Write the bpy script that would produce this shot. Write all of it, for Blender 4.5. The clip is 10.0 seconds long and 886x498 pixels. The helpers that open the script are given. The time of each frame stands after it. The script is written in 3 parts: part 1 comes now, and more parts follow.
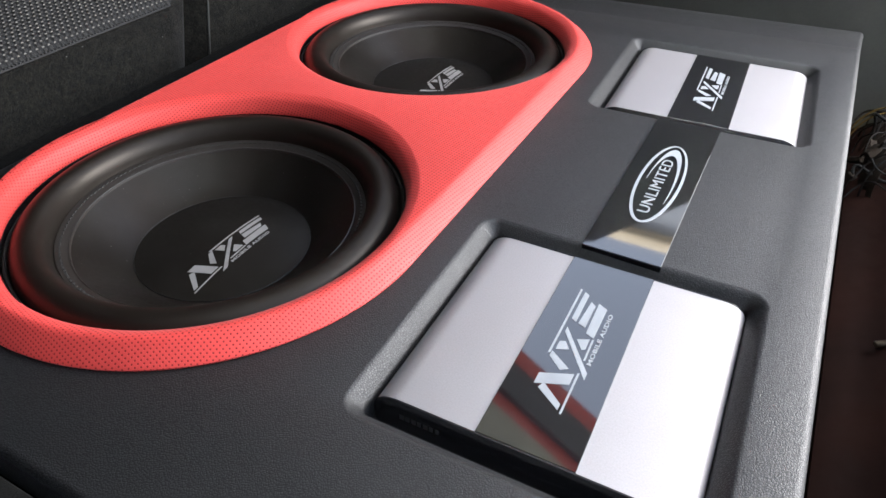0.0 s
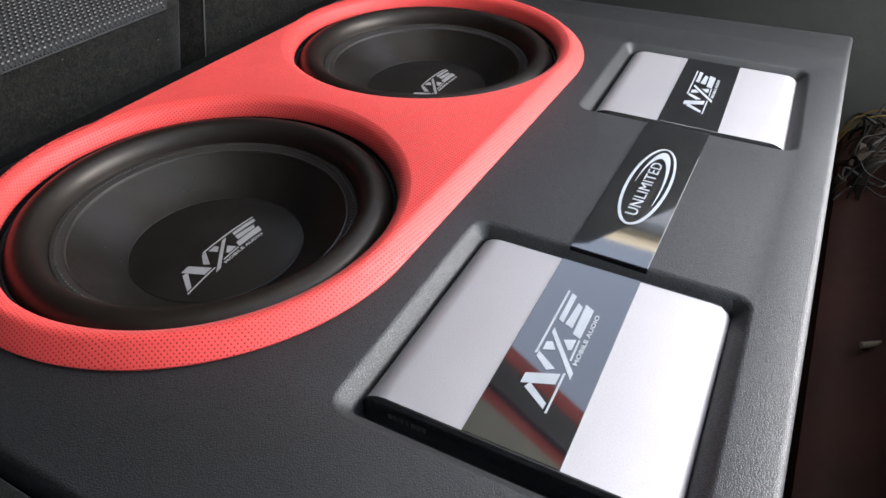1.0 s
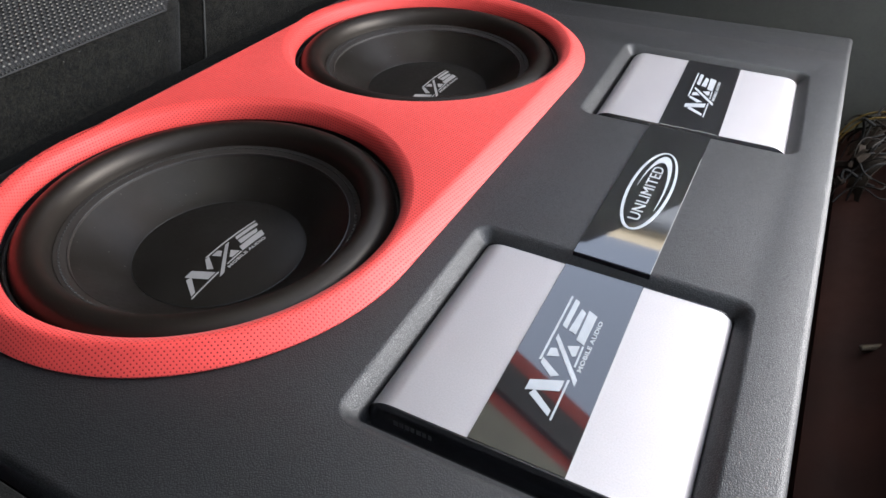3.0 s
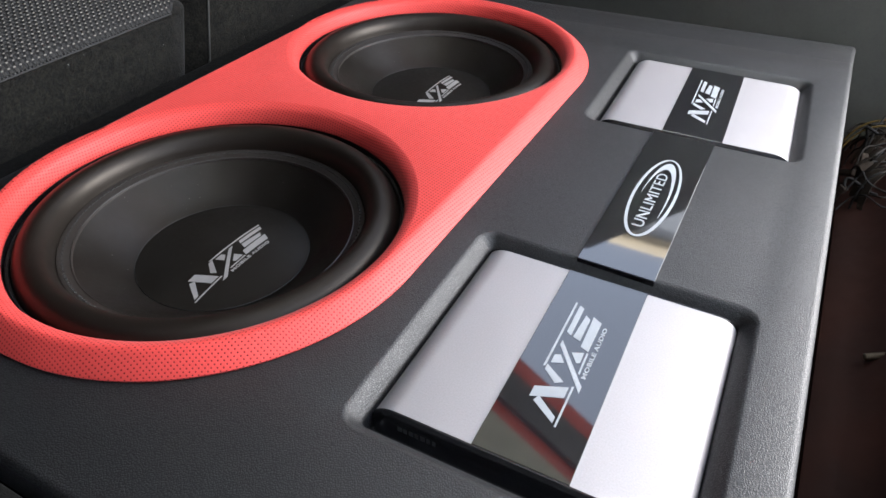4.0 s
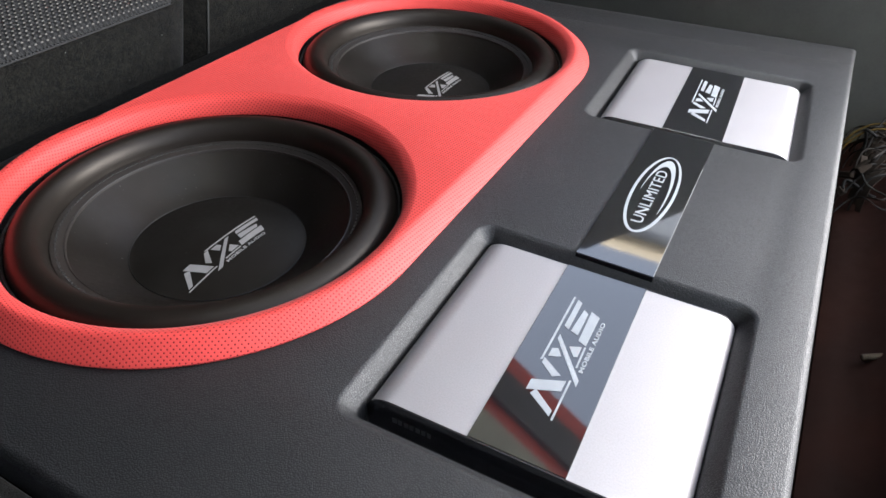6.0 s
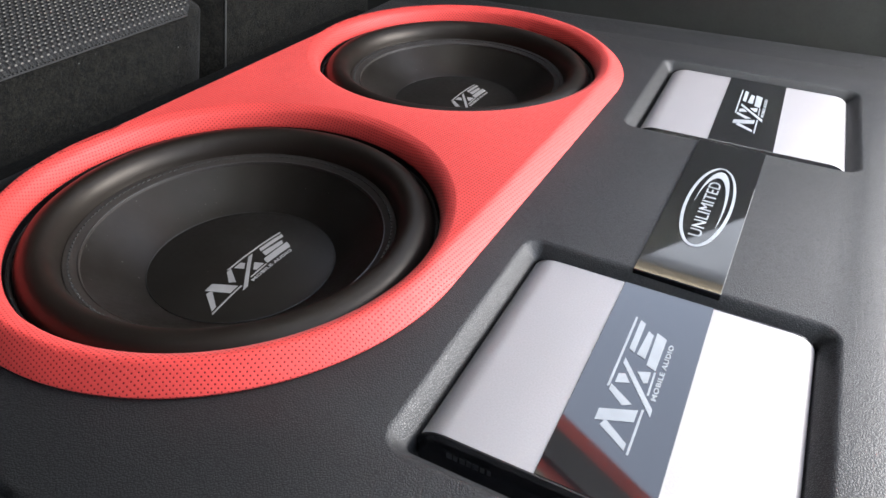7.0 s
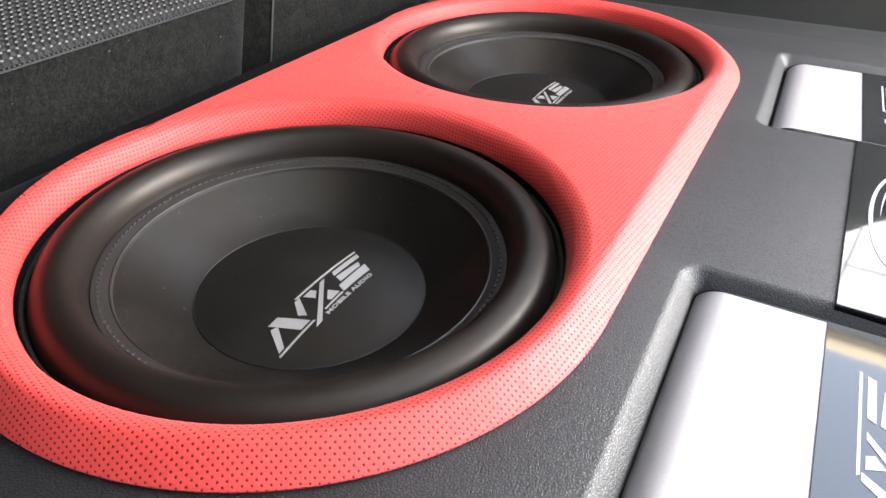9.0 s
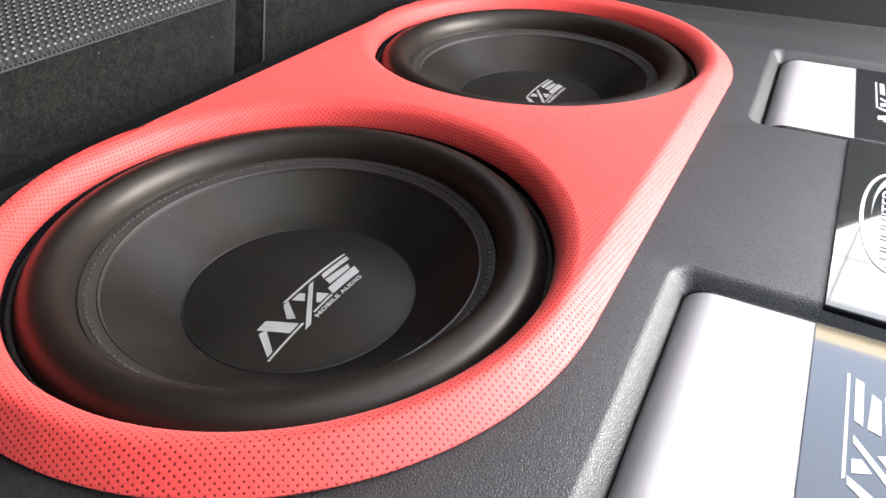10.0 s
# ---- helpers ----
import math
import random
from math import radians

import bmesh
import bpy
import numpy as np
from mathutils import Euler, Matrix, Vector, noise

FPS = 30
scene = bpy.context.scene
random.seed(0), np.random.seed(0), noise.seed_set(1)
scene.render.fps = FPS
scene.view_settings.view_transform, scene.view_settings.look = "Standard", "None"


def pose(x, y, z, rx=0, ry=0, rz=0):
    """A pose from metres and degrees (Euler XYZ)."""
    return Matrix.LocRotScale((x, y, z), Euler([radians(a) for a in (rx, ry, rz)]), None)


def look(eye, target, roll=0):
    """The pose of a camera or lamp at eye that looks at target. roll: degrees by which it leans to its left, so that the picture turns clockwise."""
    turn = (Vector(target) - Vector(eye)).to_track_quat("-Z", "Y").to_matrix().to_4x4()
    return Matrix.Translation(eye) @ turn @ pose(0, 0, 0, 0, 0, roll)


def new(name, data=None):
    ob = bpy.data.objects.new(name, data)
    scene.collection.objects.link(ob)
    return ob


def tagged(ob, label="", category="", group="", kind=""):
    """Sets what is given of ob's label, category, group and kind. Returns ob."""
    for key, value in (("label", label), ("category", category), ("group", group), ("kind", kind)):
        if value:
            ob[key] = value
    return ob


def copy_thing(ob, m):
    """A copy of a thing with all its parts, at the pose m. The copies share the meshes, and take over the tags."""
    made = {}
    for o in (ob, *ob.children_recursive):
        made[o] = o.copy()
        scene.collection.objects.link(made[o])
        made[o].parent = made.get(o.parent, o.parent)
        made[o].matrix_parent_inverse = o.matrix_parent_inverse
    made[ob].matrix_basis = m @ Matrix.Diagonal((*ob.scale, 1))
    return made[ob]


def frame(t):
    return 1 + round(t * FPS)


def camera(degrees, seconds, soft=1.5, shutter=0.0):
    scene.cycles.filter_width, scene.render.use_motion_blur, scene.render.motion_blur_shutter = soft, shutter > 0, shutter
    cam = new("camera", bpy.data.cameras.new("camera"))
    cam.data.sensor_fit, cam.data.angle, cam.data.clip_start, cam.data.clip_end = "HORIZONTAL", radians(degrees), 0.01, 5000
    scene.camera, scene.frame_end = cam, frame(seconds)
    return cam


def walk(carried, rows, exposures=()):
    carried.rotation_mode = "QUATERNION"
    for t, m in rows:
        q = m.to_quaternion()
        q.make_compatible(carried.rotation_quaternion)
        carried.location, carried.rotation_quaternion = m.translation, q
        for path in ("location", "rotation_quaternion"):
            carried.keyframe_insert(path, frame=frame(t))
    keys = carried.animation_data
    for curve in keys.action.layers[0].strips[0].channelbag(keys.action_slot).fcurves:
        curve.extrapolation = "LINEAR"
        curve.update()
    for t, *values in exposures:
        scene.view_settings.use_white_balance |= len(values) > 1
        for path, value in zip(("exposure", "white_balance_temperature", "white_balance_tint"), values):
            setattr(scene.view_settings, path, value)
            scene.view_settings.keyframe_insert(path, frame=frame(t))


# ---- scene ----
cam = camera(66.38, 10.0)
PATH = [
    (0, (0.0990, -0.4000, 0.3162), (-0.6437, 0.9848, -0.9211), -0.17),
    (0.5, (0.1050, -0.3977, 0.3162), (-0.6368, 0.9931, -0.9148), -0.27),
    (1, (0.1071, -0.4015, 0.3204), (-0.6329, 0.9876, -0.9136), 0.01),
    (1.5, (0.1059, -0.4004, 0.3262), (-0.6387, 0.9814, -0.9132), -0.44),
    (2, (0.1039, -0.3991, 0.3266), (-0.6278, 0.9843, -0.9187), 0.02),
    (2.5, (0.1027, -0.3999, 0.3276), (-0.6237, 0.9827, -0.9216), 0.09),
    (4, (0.0980, -0.4019, 0.3278), (-0.6342, 0.9916, -0.9058), 0.58),
    (4.5, (0.0976, -0.4007, 0.3250), (-0.6283, 0.9943, -0.9107), 0.91),
    (5, (0.0983, -0.4013, 0.3235), (-0.6177, 0.9970, -0.9143), 1.53),
    (6.5, (0.0959, -0.4039, 0.3111), (-0.6376, 1.0105, -0.8978), 1.74),
    (7, (0.0569, -0.3926, 0.2899), (-0.6920, 1.0440, -0.8828), 1.34),
    (7.5, (0.0068, -0.3765, 0.2642), (-0.7447, 1.0726, -0.8914), 1.23),
    (8, (-0.0293, -0.3584, 0.2446), (-0.7910, 1.0873, -0.9086), 1.69),
    (8.5, (-0.0418, -0.3480, 0.2393), (-0.8254, 1.0906, -0.9080), 1.11),
    (9, (-0.0493, -0.3435, 0.2291), (-0.8370, 1.0999, -0.9093), 1.09),
    (9.5, (-0.0520, -0.3399, 0.2282), (-0.8308, 1.1013, -0.9191), 0.99),
    (10, (-0.0444, -0.3367, 0.2319), (-0.8305, 1.0983, -0.9183), 0.63),
]
EXPOSURES = [(0.0, 3.14, 6310, 10), (6.5, 3.14, 6310, 10), (7.0, 3.22, 6360, 10), (8.0, 3.56, 6500, 10), (8.5, 3.81, 6540, 10), (10.0, 3.96, 6540, 10)]
walk(cam, [(t, look(eye, target, roll)) for t, eye, target, roll in PATH], EXPOSURES)

# ---- world, sun and exposure ----
SUN_EL, SUN_AZ = radians(48), radians(205)   # azimuth from +y towards +x
world = bpy.data.worlds.new("overcast_sky")
scene.world = world
world.use_nodes = True
wn = world.node_tree.nodes
sky = wn.new("ShaderNodeTexSky")
sky.sky_type = "NISHITA"
sky.sun_disc = False
sky.sun_elevation, sky.sun_rotation = SUN_EL, SUN_AZ
sky.air_density, sky.dust_density, sky.ozone_density = 1.0, 3.0, 1.0
hsv = wn.new("ShaderNodeHueSaturation")
hsv.inputs["Saturation"].default_value = 0.52
world.node_tree.links.new(sky.outputs["Color"], hsv.inputs["Color"])
world.node_tree.links.new(hsv.outputs["Color"], wn["Background"].inputs["Color"])
wn["Background"].inputs["Strength"].default_value = 0.15

sun_data = bpy.data.lights.new("sun", "SUN")
sun_data.energy, sun_data.angle, sun_data.color = 2.6, radians(1), (1.0, 0.96, 0.90)
sun = new("sun", sun_data)
sun.matrix_world = look((3 * math.sin(SUN_AZ), 3 * math.cos(SUN_AZ), 3 * math.tan(SUN_EL)), (0, 0, 0))


# area lamp added to strengthen the sky's light under the raised tailgate
opening = bpy.data.lights.new("tailgate_fill", "AREA")
opening.shape, opening.size, opening.size_y = "RECTANGLE", 0.90, 0.60
opening.energy, opening.color = 5.9, (1.0, 0.96, 0.93)
opening_lamp = new("tailgate_fill", opening)
opening_lamp.matrix_world = look((0.90, 0.68, 0.56), (0.0, 0.20, 0.0))


# ---- materials ----
class Mat:
    """A small node material builder round one Principled shader."""

    def __init__(self, name, color, rough=0.5, metal=0.0, spec=0.5):
        self.m = bpy.data.materials.new(name)
        self.m.use_nodes = True
        self.t = self.m.node_tree
        self.b = self.t.nodes["Principled BSDF"]
        self.b.inputs["Base Color"].default_value = (*color, 1)
        self.b.inputs["Roughness"].default_value = rough
        self.b.inputs["Metallic"].default_value = metal
        self.b.inputs["Specular IOR Level"].default_value = spec
        self.color = color
        self.co = None

    def node(self, kind, **sets):
        n = self.t.nodes.new(kind)
        for k, v in sets.items():
            n.inputs[k].default_value = v
        return n

    def link(self, a, b):
        self.t.links.new(a, b)

    def coords(self):
        if self.co is None:
            self.co = self.t.nodes.new("ShaderNodeTexCoord").outputs["Object"]
        return self.co

    def math(self, op, a, b=None, c=None):
        n = self.t.nodes.new("ShaderNodeMath")
        n.operation = op
        for i, v in enumerate((a, b, c)):
            if v is None:
                continue
            if isinstance(v, (int, float)):
                n.inputs[i].default_value = v
            else:
                self.link(v, n.inputs[i])
        return n.outputs[0]

    def noise(self, scale, detail=3.0, rough=0.55, stretch=None):
        src = self.coords()
        if stretch:
            mp = self.t.nodes.new("ShaderNodeMapping")
            mp.inputs["Scale"].default_value = stretch
            self.link(src, mp.inputs["Vector"])
            src = mp.outputs[0]
        n = self.node("ShaderNodeTexNoise", Scale=scale, Detail=detail, Roughness=rough)
        self.link(src, n.inputs["Vector"])
        return n.outputs["Fac"]

    def ramp(self, fac, lo, hi, a, b):
        n = self.t.nodes.new("ShaderNodeMapRange")
        for k, v in (("From Min", lo), ("From Max", hi), ("To Min", a), ("To Max", b)):
            n.inputs[k].default_value = v
        self.link(fac, n.inputs["Value"])
        return n.outputs[0]

    def mix(self, fac, a, b):
        n = self.t.nodes.new("ShaderNodeMix")
        n.data_type = "RGBA"
        self.link(fac, n.inputs[0])
        for i, v in ((6, a), (7, b)):
            if isinstance(v, tuple):
                n.inputs[i].default_value = (*v, 1)
            else:
                self.link(v, n.inputs[i])
        return n.outputs[2]

    def base(self, out):
        self.link(out, self.b.inputs["Base Color"])
        return self

    def rough(self, out):
        self.link(out, self.b.inputs["Roughness"])
        return self

    def bump(self, height, strength=0.3, dist=0.001, prev=None):
        n = self.node("ShaderNodeBump", Strength=strength, Distance=dist)
        self.link(height, n.inputs["Height"])
        if prev is not None:
            self.link(prev, n.inputs["Normal"])
        self.link(n.outputs[0], self.b.inputs["Normal"])
        return n.outputs[0]


def tint(c, k):
    return tuple(v * k for v in c)


def mat_leather():
    m = Mat("black_grained_leather", (0.0066, 0.0067, 0.0072), 0.38, 0.0, 0.62)
    warp = m.node("ShaderNodeTexNoise", Scale=300.0, Detail=2.0)
    m.link(m.coords(), warp.inputs["Vector"])
    add = m.t.nodes.new("ShaderNodeVectorMath")
    add.operation = "MULTIPLY_ADD"
    m.link(warp.outputs["Color"], add.inputs[0])
    add.inputs[1].default_value = (0.0014, 0.0014, 0.0014)
    m.link(m.coords(), add.inputs[2])

    def pebbles(scale, turn, squeeze, width):
        mp = m.t.nodes.new("ShaderNodeMapping")
        mp.inputs["Rotation"].default_value = (0, 0, turn)
        mp.inputs["Scale"].default_value = (squeeze, 1.0 / squeeze, 1.0)
        m.link(add.outputs[0], mp.inputs[0])
        v = m.node("ShaderNodeTexVoronoi", Scale=scale)
        v.feature = "DISTANCE_TO_EDGE"
        m.link(mp.outputs[0], v.inputs["Vector"])
        n = m.t.nodes.new("ShaderNodeMapRange")
        n.interpolation_type = "SMOOTHSTEP"
        for k, val in (("From Min", 0.0), ("From Max", width), ("To Min", 0.0), ("To Max", 1.0)):
            n.inputs[k].default_value = val
        m.link(v.outputs["Distance"], n.inputs["Value"])
        return n.outputs[0]

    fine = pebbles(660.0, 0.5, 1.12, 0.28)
    crease = pebbles(300.0, -0.35, 1.4, 0.10)
    tone = m.mix(m.ramp(m.noise(7.0, 4), 0.35, 0.7, 0, 1), tint(m.color, 0.88), tint(m.color, 1.2))
    m.base(m.mix(fine, tint(m.color, 0.5), tone))
    m.rough(m.ramp(m.math("MULTIPLY", fine, m.noise(40.0)), 0.0, 0.7, 0.54, 0.42))
    # shade in the furrows of the grain, put into the gloss
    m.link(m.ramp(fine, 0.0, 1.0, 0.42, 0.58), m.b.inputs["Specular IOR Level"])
    m.b.inputs["Sheen Weight"].default_value = 0.03
    m.b.inputs["Sheen Roughness"].default_value = 0.45
    n1 = m.bump(fine, 0.29, 0.0005)
    n2 = m.bump(crease, 0.17, 0.0004, n1)
    m.bump(m.noise(1500.0, 3), 0.10, 0.0003, n2)
    return m.m


HIDE_TURN, HOLE_U, HOLE_V = radians(35), 0.0039, 0.0022     # how the punched grid lies on the hide


def mat_perforated():
    """Red leather with a staggered grid of punched holes."""
    m = Mat("red_perforated_leather", (0.57, 0.048, 0.040), 0.5, 0.0, 0.6)
    sep = m.t.nodes.new("ShaderNodeSeparateXYZ")
    m.link(m.t.nodes.new("ShaderNodeTexCoord").outputs["UV"], sep.inputs[0])
    wob = m.math("MULTIPLY", m.math("SUBTRACT", m.noise(9.0, 1), 0.5), 0.012)
    turned_u = m.math("ADD", m.math("MULTIPLY", sep.outputs[0], math.cos(HIDE_TURN)), m.math("MULTIPLY", sep.outputs[1], math.sin(HIDE_TURN)))
    turned_v = m.math("SUBTRACT", m.math("MULTIPLY", sep.outputs[1], math.cos(HIDE_TURN)), m.math("MULTIPLY", sep.outputs[0], math.sin(HIDE_TURN)))
    v = m.math("DIVIDE", m.math("ADD", turned_v, wob), HOLE_V)
    row = m.math("FLOOR", v)
    u = m.math("ADD", m.math("DIVIDE", m.math("ADD", turned_u, wob), HOLE_U), m.math("MULTIPLY", m.math("MODULO", row, 2.0), 0.5))
    fu = m.math("SUBTRACT", m.math("FRACT", u), 0.5)
    fv = m.math("MULTIPLY", m.math("SUBTRACT", m.math("FRACT", v), 0.5), HOLE_V / HOLE_U)
    d = m.math("SQRT", m.math("ADD", m.math("POWER", m.math("ABSOLUTE", fu), 2.0), m.math("POWER", m.math("ABSOLUTE", fv), 2.0)))
    hole = m.ramp(d, 0.110, 0.175, 1.0, 0.0)
    dish = m.ramp(d, 0.07, 0.22, 0.0, 1.0)
    tone = m.mix(m.ramp(m.noise(14.0, 3), 0.35, 0.7, 0, 1), tint(m.color, 0.94), tint(m.color, 1.05))
    m.base(m.mix(hole, tone, (0.12, 0.010, 0.009)))
    m.rough(m.ramp(m.noise(300.0, 2), 0.3, 0.7, 0.50, 0.64))
    n1 = m.bump(dish, 0.32, 0.0005)
    solid = m.math("SUBTRACT", 1.0, hole)
    m.link(m.math("MULTIPLY", solid, 0.06), m.b.inputs["Sheen Weight"])
    m.link(m.math("MULTIPLY_ADD", solid, 0.16, 0.2), m.b.inputs["Specular IOR Level"])
    m.b.inputs["Sheen Roughness"].default_value = 0.45
    m.bump(m.noise(1100.0, 3), 0.16, 0.0004, n1)
    return m.m


def mat_plain(name, color, rough, metal=0.0, grain=600.0, strength=0.15, dist=0.0004, spread=0.12, spec=0.5, stretch=None, dust=None):
    m = Mat(name, color, rough, metal, spec)
    tone = m.mix(m.ramp(m.noise(grain * 0.05, 4, 0.6, stretch), 0.3, 0.7, 0, 1), tint(color, 1 - spread), tint(color, 1 + spread))
    if dust:
        tone = m.mix(m.ramp(m.noise(520.0, 0.0), 0.85, 0.88, 0, 1), tone, dust)
        film = m.ramp(m.noise(26.0, 5, 0.7), 0.45, 0.8, 0, 0.35)
        tone = m.mix(film, tone, tint(dust, 0.25))
    m.base(tone)
    m.rough(m.ramp(m.noise(grain * 0.3, 3, 0.6, stretch), 0.3, 0.7, rough * 0.88, min(1.0, rough * 1.12)))
    if strength:
        m.bump(m.noise(grain, 3, 0.6, stretch), strength, dist)
    return m.m


def mat_felt():
    m = Mat("charcoal_felt", (0.016, 0.016, 0.014), 0.95, 0, 0.15)
    fleck = m.math("ADD", m.math("MULTIPLY", m.noise(360.0, 5, 0.8), 0.66), m.math("MULTIPLY", m.noise(110.0, 5, 0.75), 0.34))
    shade = m.mix(m.ramp(fleck, 0.44, 0.60, 0, 1), (0.0005, 0.0005, 0.0004), (0.0125, 0.0115, 0.0086))
    m.base(m.mix(m.ramp(m.noise(330.0, 0.0), 0.87, 0.885, 0, 1), shade, (0.14, 0.14, 0.13)))
    m.b.inputs["Sheen Weight"].default_value = 0.05
    n1 = m.bump(fleck, 1.0, 0.0016)
    m.bump(m.noise(60.0, 3), 0.25, 0.002, n1)
    return m.m


def mat_metal(name, color, rough, metal=1.0, grain=900.0):
    m = Mat(name, color, rough, metal)
    m.base(m.mix(m.ramp(m.noise(12.0, 3), 0.3, 0.7, 0, 1), tint(color, 0.97), tint(color, 1.02)))
    m.rough(m.ramp(m.noise(grain, 2), 0.3, 0.7, rough * 0.9, rough * 1.1))
    m.bump(m.noise(grain * 2.2, 2), 0.05, 0.0002)
    return m.m


def mat_rubber():
    m = Mat("black_foam_rubber", (0.0080, 0.0062, 0.0048), 0.42, 0, 0.29)
    m.rough(m.ramp(m.noise(30.0, 4), 0.3, 0.7, 0.36, 0.47))
    m.base(m.mix(m.ramp(m.noise(1200.0, 1), 0.74, 0.78, 0, 1), m.color, (0.05, 0.05, 0.05)))
    m.bump(m.noise(700.0, 3), 0.06, 0.0003)
    return m.m


def warm_bounce_gloss(material):
    """Tints a dark polymer's gloss brown, in place of warm light bounced inside the car."""
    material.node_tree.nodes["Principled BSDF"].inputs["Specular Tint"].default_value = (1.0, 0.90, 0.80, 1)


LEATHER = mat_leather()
RED = mat_perforated()
FELT = mat_felt()
SILVER = mat_metal("satin_silver_aluminium", (0.365, 0.350, 0.354), 0.64, 0.92)
GLOSS = mat_plain("gloss_black_acrylic", (0.008, 0.008, 0.009), 0.04, 0, 40.0, 0.012, 0.0002, 0.12, 1.0)
CAP = mat_plain("satin_black_plastic", (0.010, 0.010, 0.011), 0.22)
RUBBER = mat_rubber()
CONE = mat_plain("black_cone_polymer", (0.0062, 0.0052, 0.0042), 0.38, 0, 900.0, 0.04, 0.0002, spec=0.33, dust=(0.09, 0.085, 0.08))
DUSTCAP = mat_plain("matt_black_dust_cap", (0.0080, 0.0070, 0.0058), 0.40, 0, 700.0, 0.05, 0.0002, spec=0.33, dust=(0.07, 0.065, 0.06))
GASKET = mat_plain("black_gasket_foam", (0.012, 0.012, 0.012), 0.8)
PRINT = mat_plain("pale_grey_print", (0.27, 0.285, 0.30), 0.35, 0, 500.0, 0.02)
SILVERPRINT = mat_plain("silver_grey_print", (0.30, 0.29, 0.28), 0.4, 0.3, 500.0, 0.02)
FAINT = mat_plain("faint_grey_print", (0.03, 0.03, 0.03), 0.5)
# warm bounce light put into the gloss of the dark speaker parts
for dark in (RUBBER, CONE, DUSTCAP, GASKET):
    warm_bounce_gloss(dark)
THREAD = mat_plain("dark_stitch_thread", (0.022, 0.021, 0.019), 0.7)
LIP = mat_plain("brown_black_rubber_lip", (0.0165, 0.0132, 0.0108), 0.46, 0, 800.0, 0.12, 0.0003)
GLUE = mat_plain("grey_glue_line", (0.006, 0.0055, 0.005), 0.5)
TRIM = mat_plain("dark_grey_moulded_plastic", (0.0230, 0.0232, 0.0205), 0.55, 0, 900.0, 0.3, 0.0005)
CARPET = mat_plain("black_boot_carpet", (0.0030, 0.0029, 0.0023), 0.95, 0, 700.0, 0.7, 0.001, 0.3, 0.2)
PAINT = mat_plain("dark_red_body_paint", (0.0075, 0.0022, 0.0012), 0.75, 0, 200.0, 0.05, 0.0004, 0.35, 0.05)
LACQUER = mat_plain("red_car_lacquer", (0.40, 0.035, 0.02), 0.15, 0, 60.0, 0.02)
STEEL = mat_metal("zinc_plated_steel", (0.20, 0.175, 0.135), 0.42)
OLIVE = mat_plain("grey_olive_trim", (0.26, 0.26, 0.20), 0.7, 0, 300.0, 0.2)
LINING = mat_plain("dark_roof_lining", (0.030, 0.030, 0.027), 0.9, 0, 600.0, 0.3)
GLASS = bpy.data.materials.new("clear_window_glass")
GLASS.use_nodes = True
for key, value in (("Transmission Weight", 1.0), ("Roughness", 0.02), ("IOR", 1.45)):
    GLASS.node_tree.nodes["Principled BSDF"].inputs[key].default_value = value
GLASS.node_tree.nodes["Principled BSDF"].inputs["Base Color"].default_value = (0.85, 0.92, 0.88, 1)
SEAL = mat_plain("black_rubber_seal", (0.012, 0.012, 0.012), 0.5)
PAVING = mat_plain("grey_concrete_ground", (0.32, 0.31, 0.29), 0.85, 0, 30.0, 0.3, 0.004, 0.2)
TILE = mat_plain("white_glazed_tile", (0.46, 0.47, 0.485), 0.3, 0, 20.0, 0.03, 0.001, 0.04)
GROUT = mat_plain("blue_grey_wall", (0.20, 0.22, 0.25), 0.9, 0, 20.0)
OCHRE = mat_plain("ochre_painted_coping", (0.44, 0.37, 0.25), 0.6, 0, 20.0, 0.1, 0.001)
WEAVE = mat_plain("dark_seat_weave", (0.0008, 0.0008, 0.0007), 0.8, 0, 900.0, 0.5, 0.0005)
TUFT = mat_plain("grey_seat_yarn", (0.0085, 0.0078, 0.0066), 0.8, 0, 1500.0, 0.5, 0.0005, 0.4)
FLECK = mat_plain("pale_seat_yarn", (0.12, 0.113, 0.098), 0.8, 0, 1500.0, 0.4, 0.0005, 0.3)
WIRE_Y = mat_plain("yellow_wire_sheath", (0.055, 0.034, 0.006), 0.5, spec=0.12)
WIRE_B = mat_plain("brown_wire_sheath", (0.0035, 0.0022, 0.0013), 0.8, spec=0.12)
WIRE_K = mat_plain("black_wire_sheath", (0.0012, 0.0011, 0.0010), 0.8, spec=0.12)
CONN = mat_plain("brown_cloth_tape", (0.0085, 0.0056, 0.0034), 0.9, spec=0.12)


# ---- mesh helpers ----
def link_mesh(name, bm, material, smooth=True):
    bmesh.ops.recalc_face_normals(bm, faces=bm.faces)
    me = bpy.data.meshes.new(name)
    bm.to_mesh(me)
    bm.free()
    me.materials.append(material)
    if smooth:
        me.shade_smooth()
        me.set_sharp_from_angle(angle=radians(32))
    return new(name, me)


def thing(name, label, category, at=(0, 0, 0), group="", kind=""):
    ob = new(name)
    ob.location = at
    ob.empty_display_size = 0.02
    return tagged(ob, label, category, group, kind)


def part(name, bm, material, parent, label="", smooth=True):
    ob = link_mesh(name, bm, material, smooth)
    ob.parent = parent
    return tagged(ob, label)


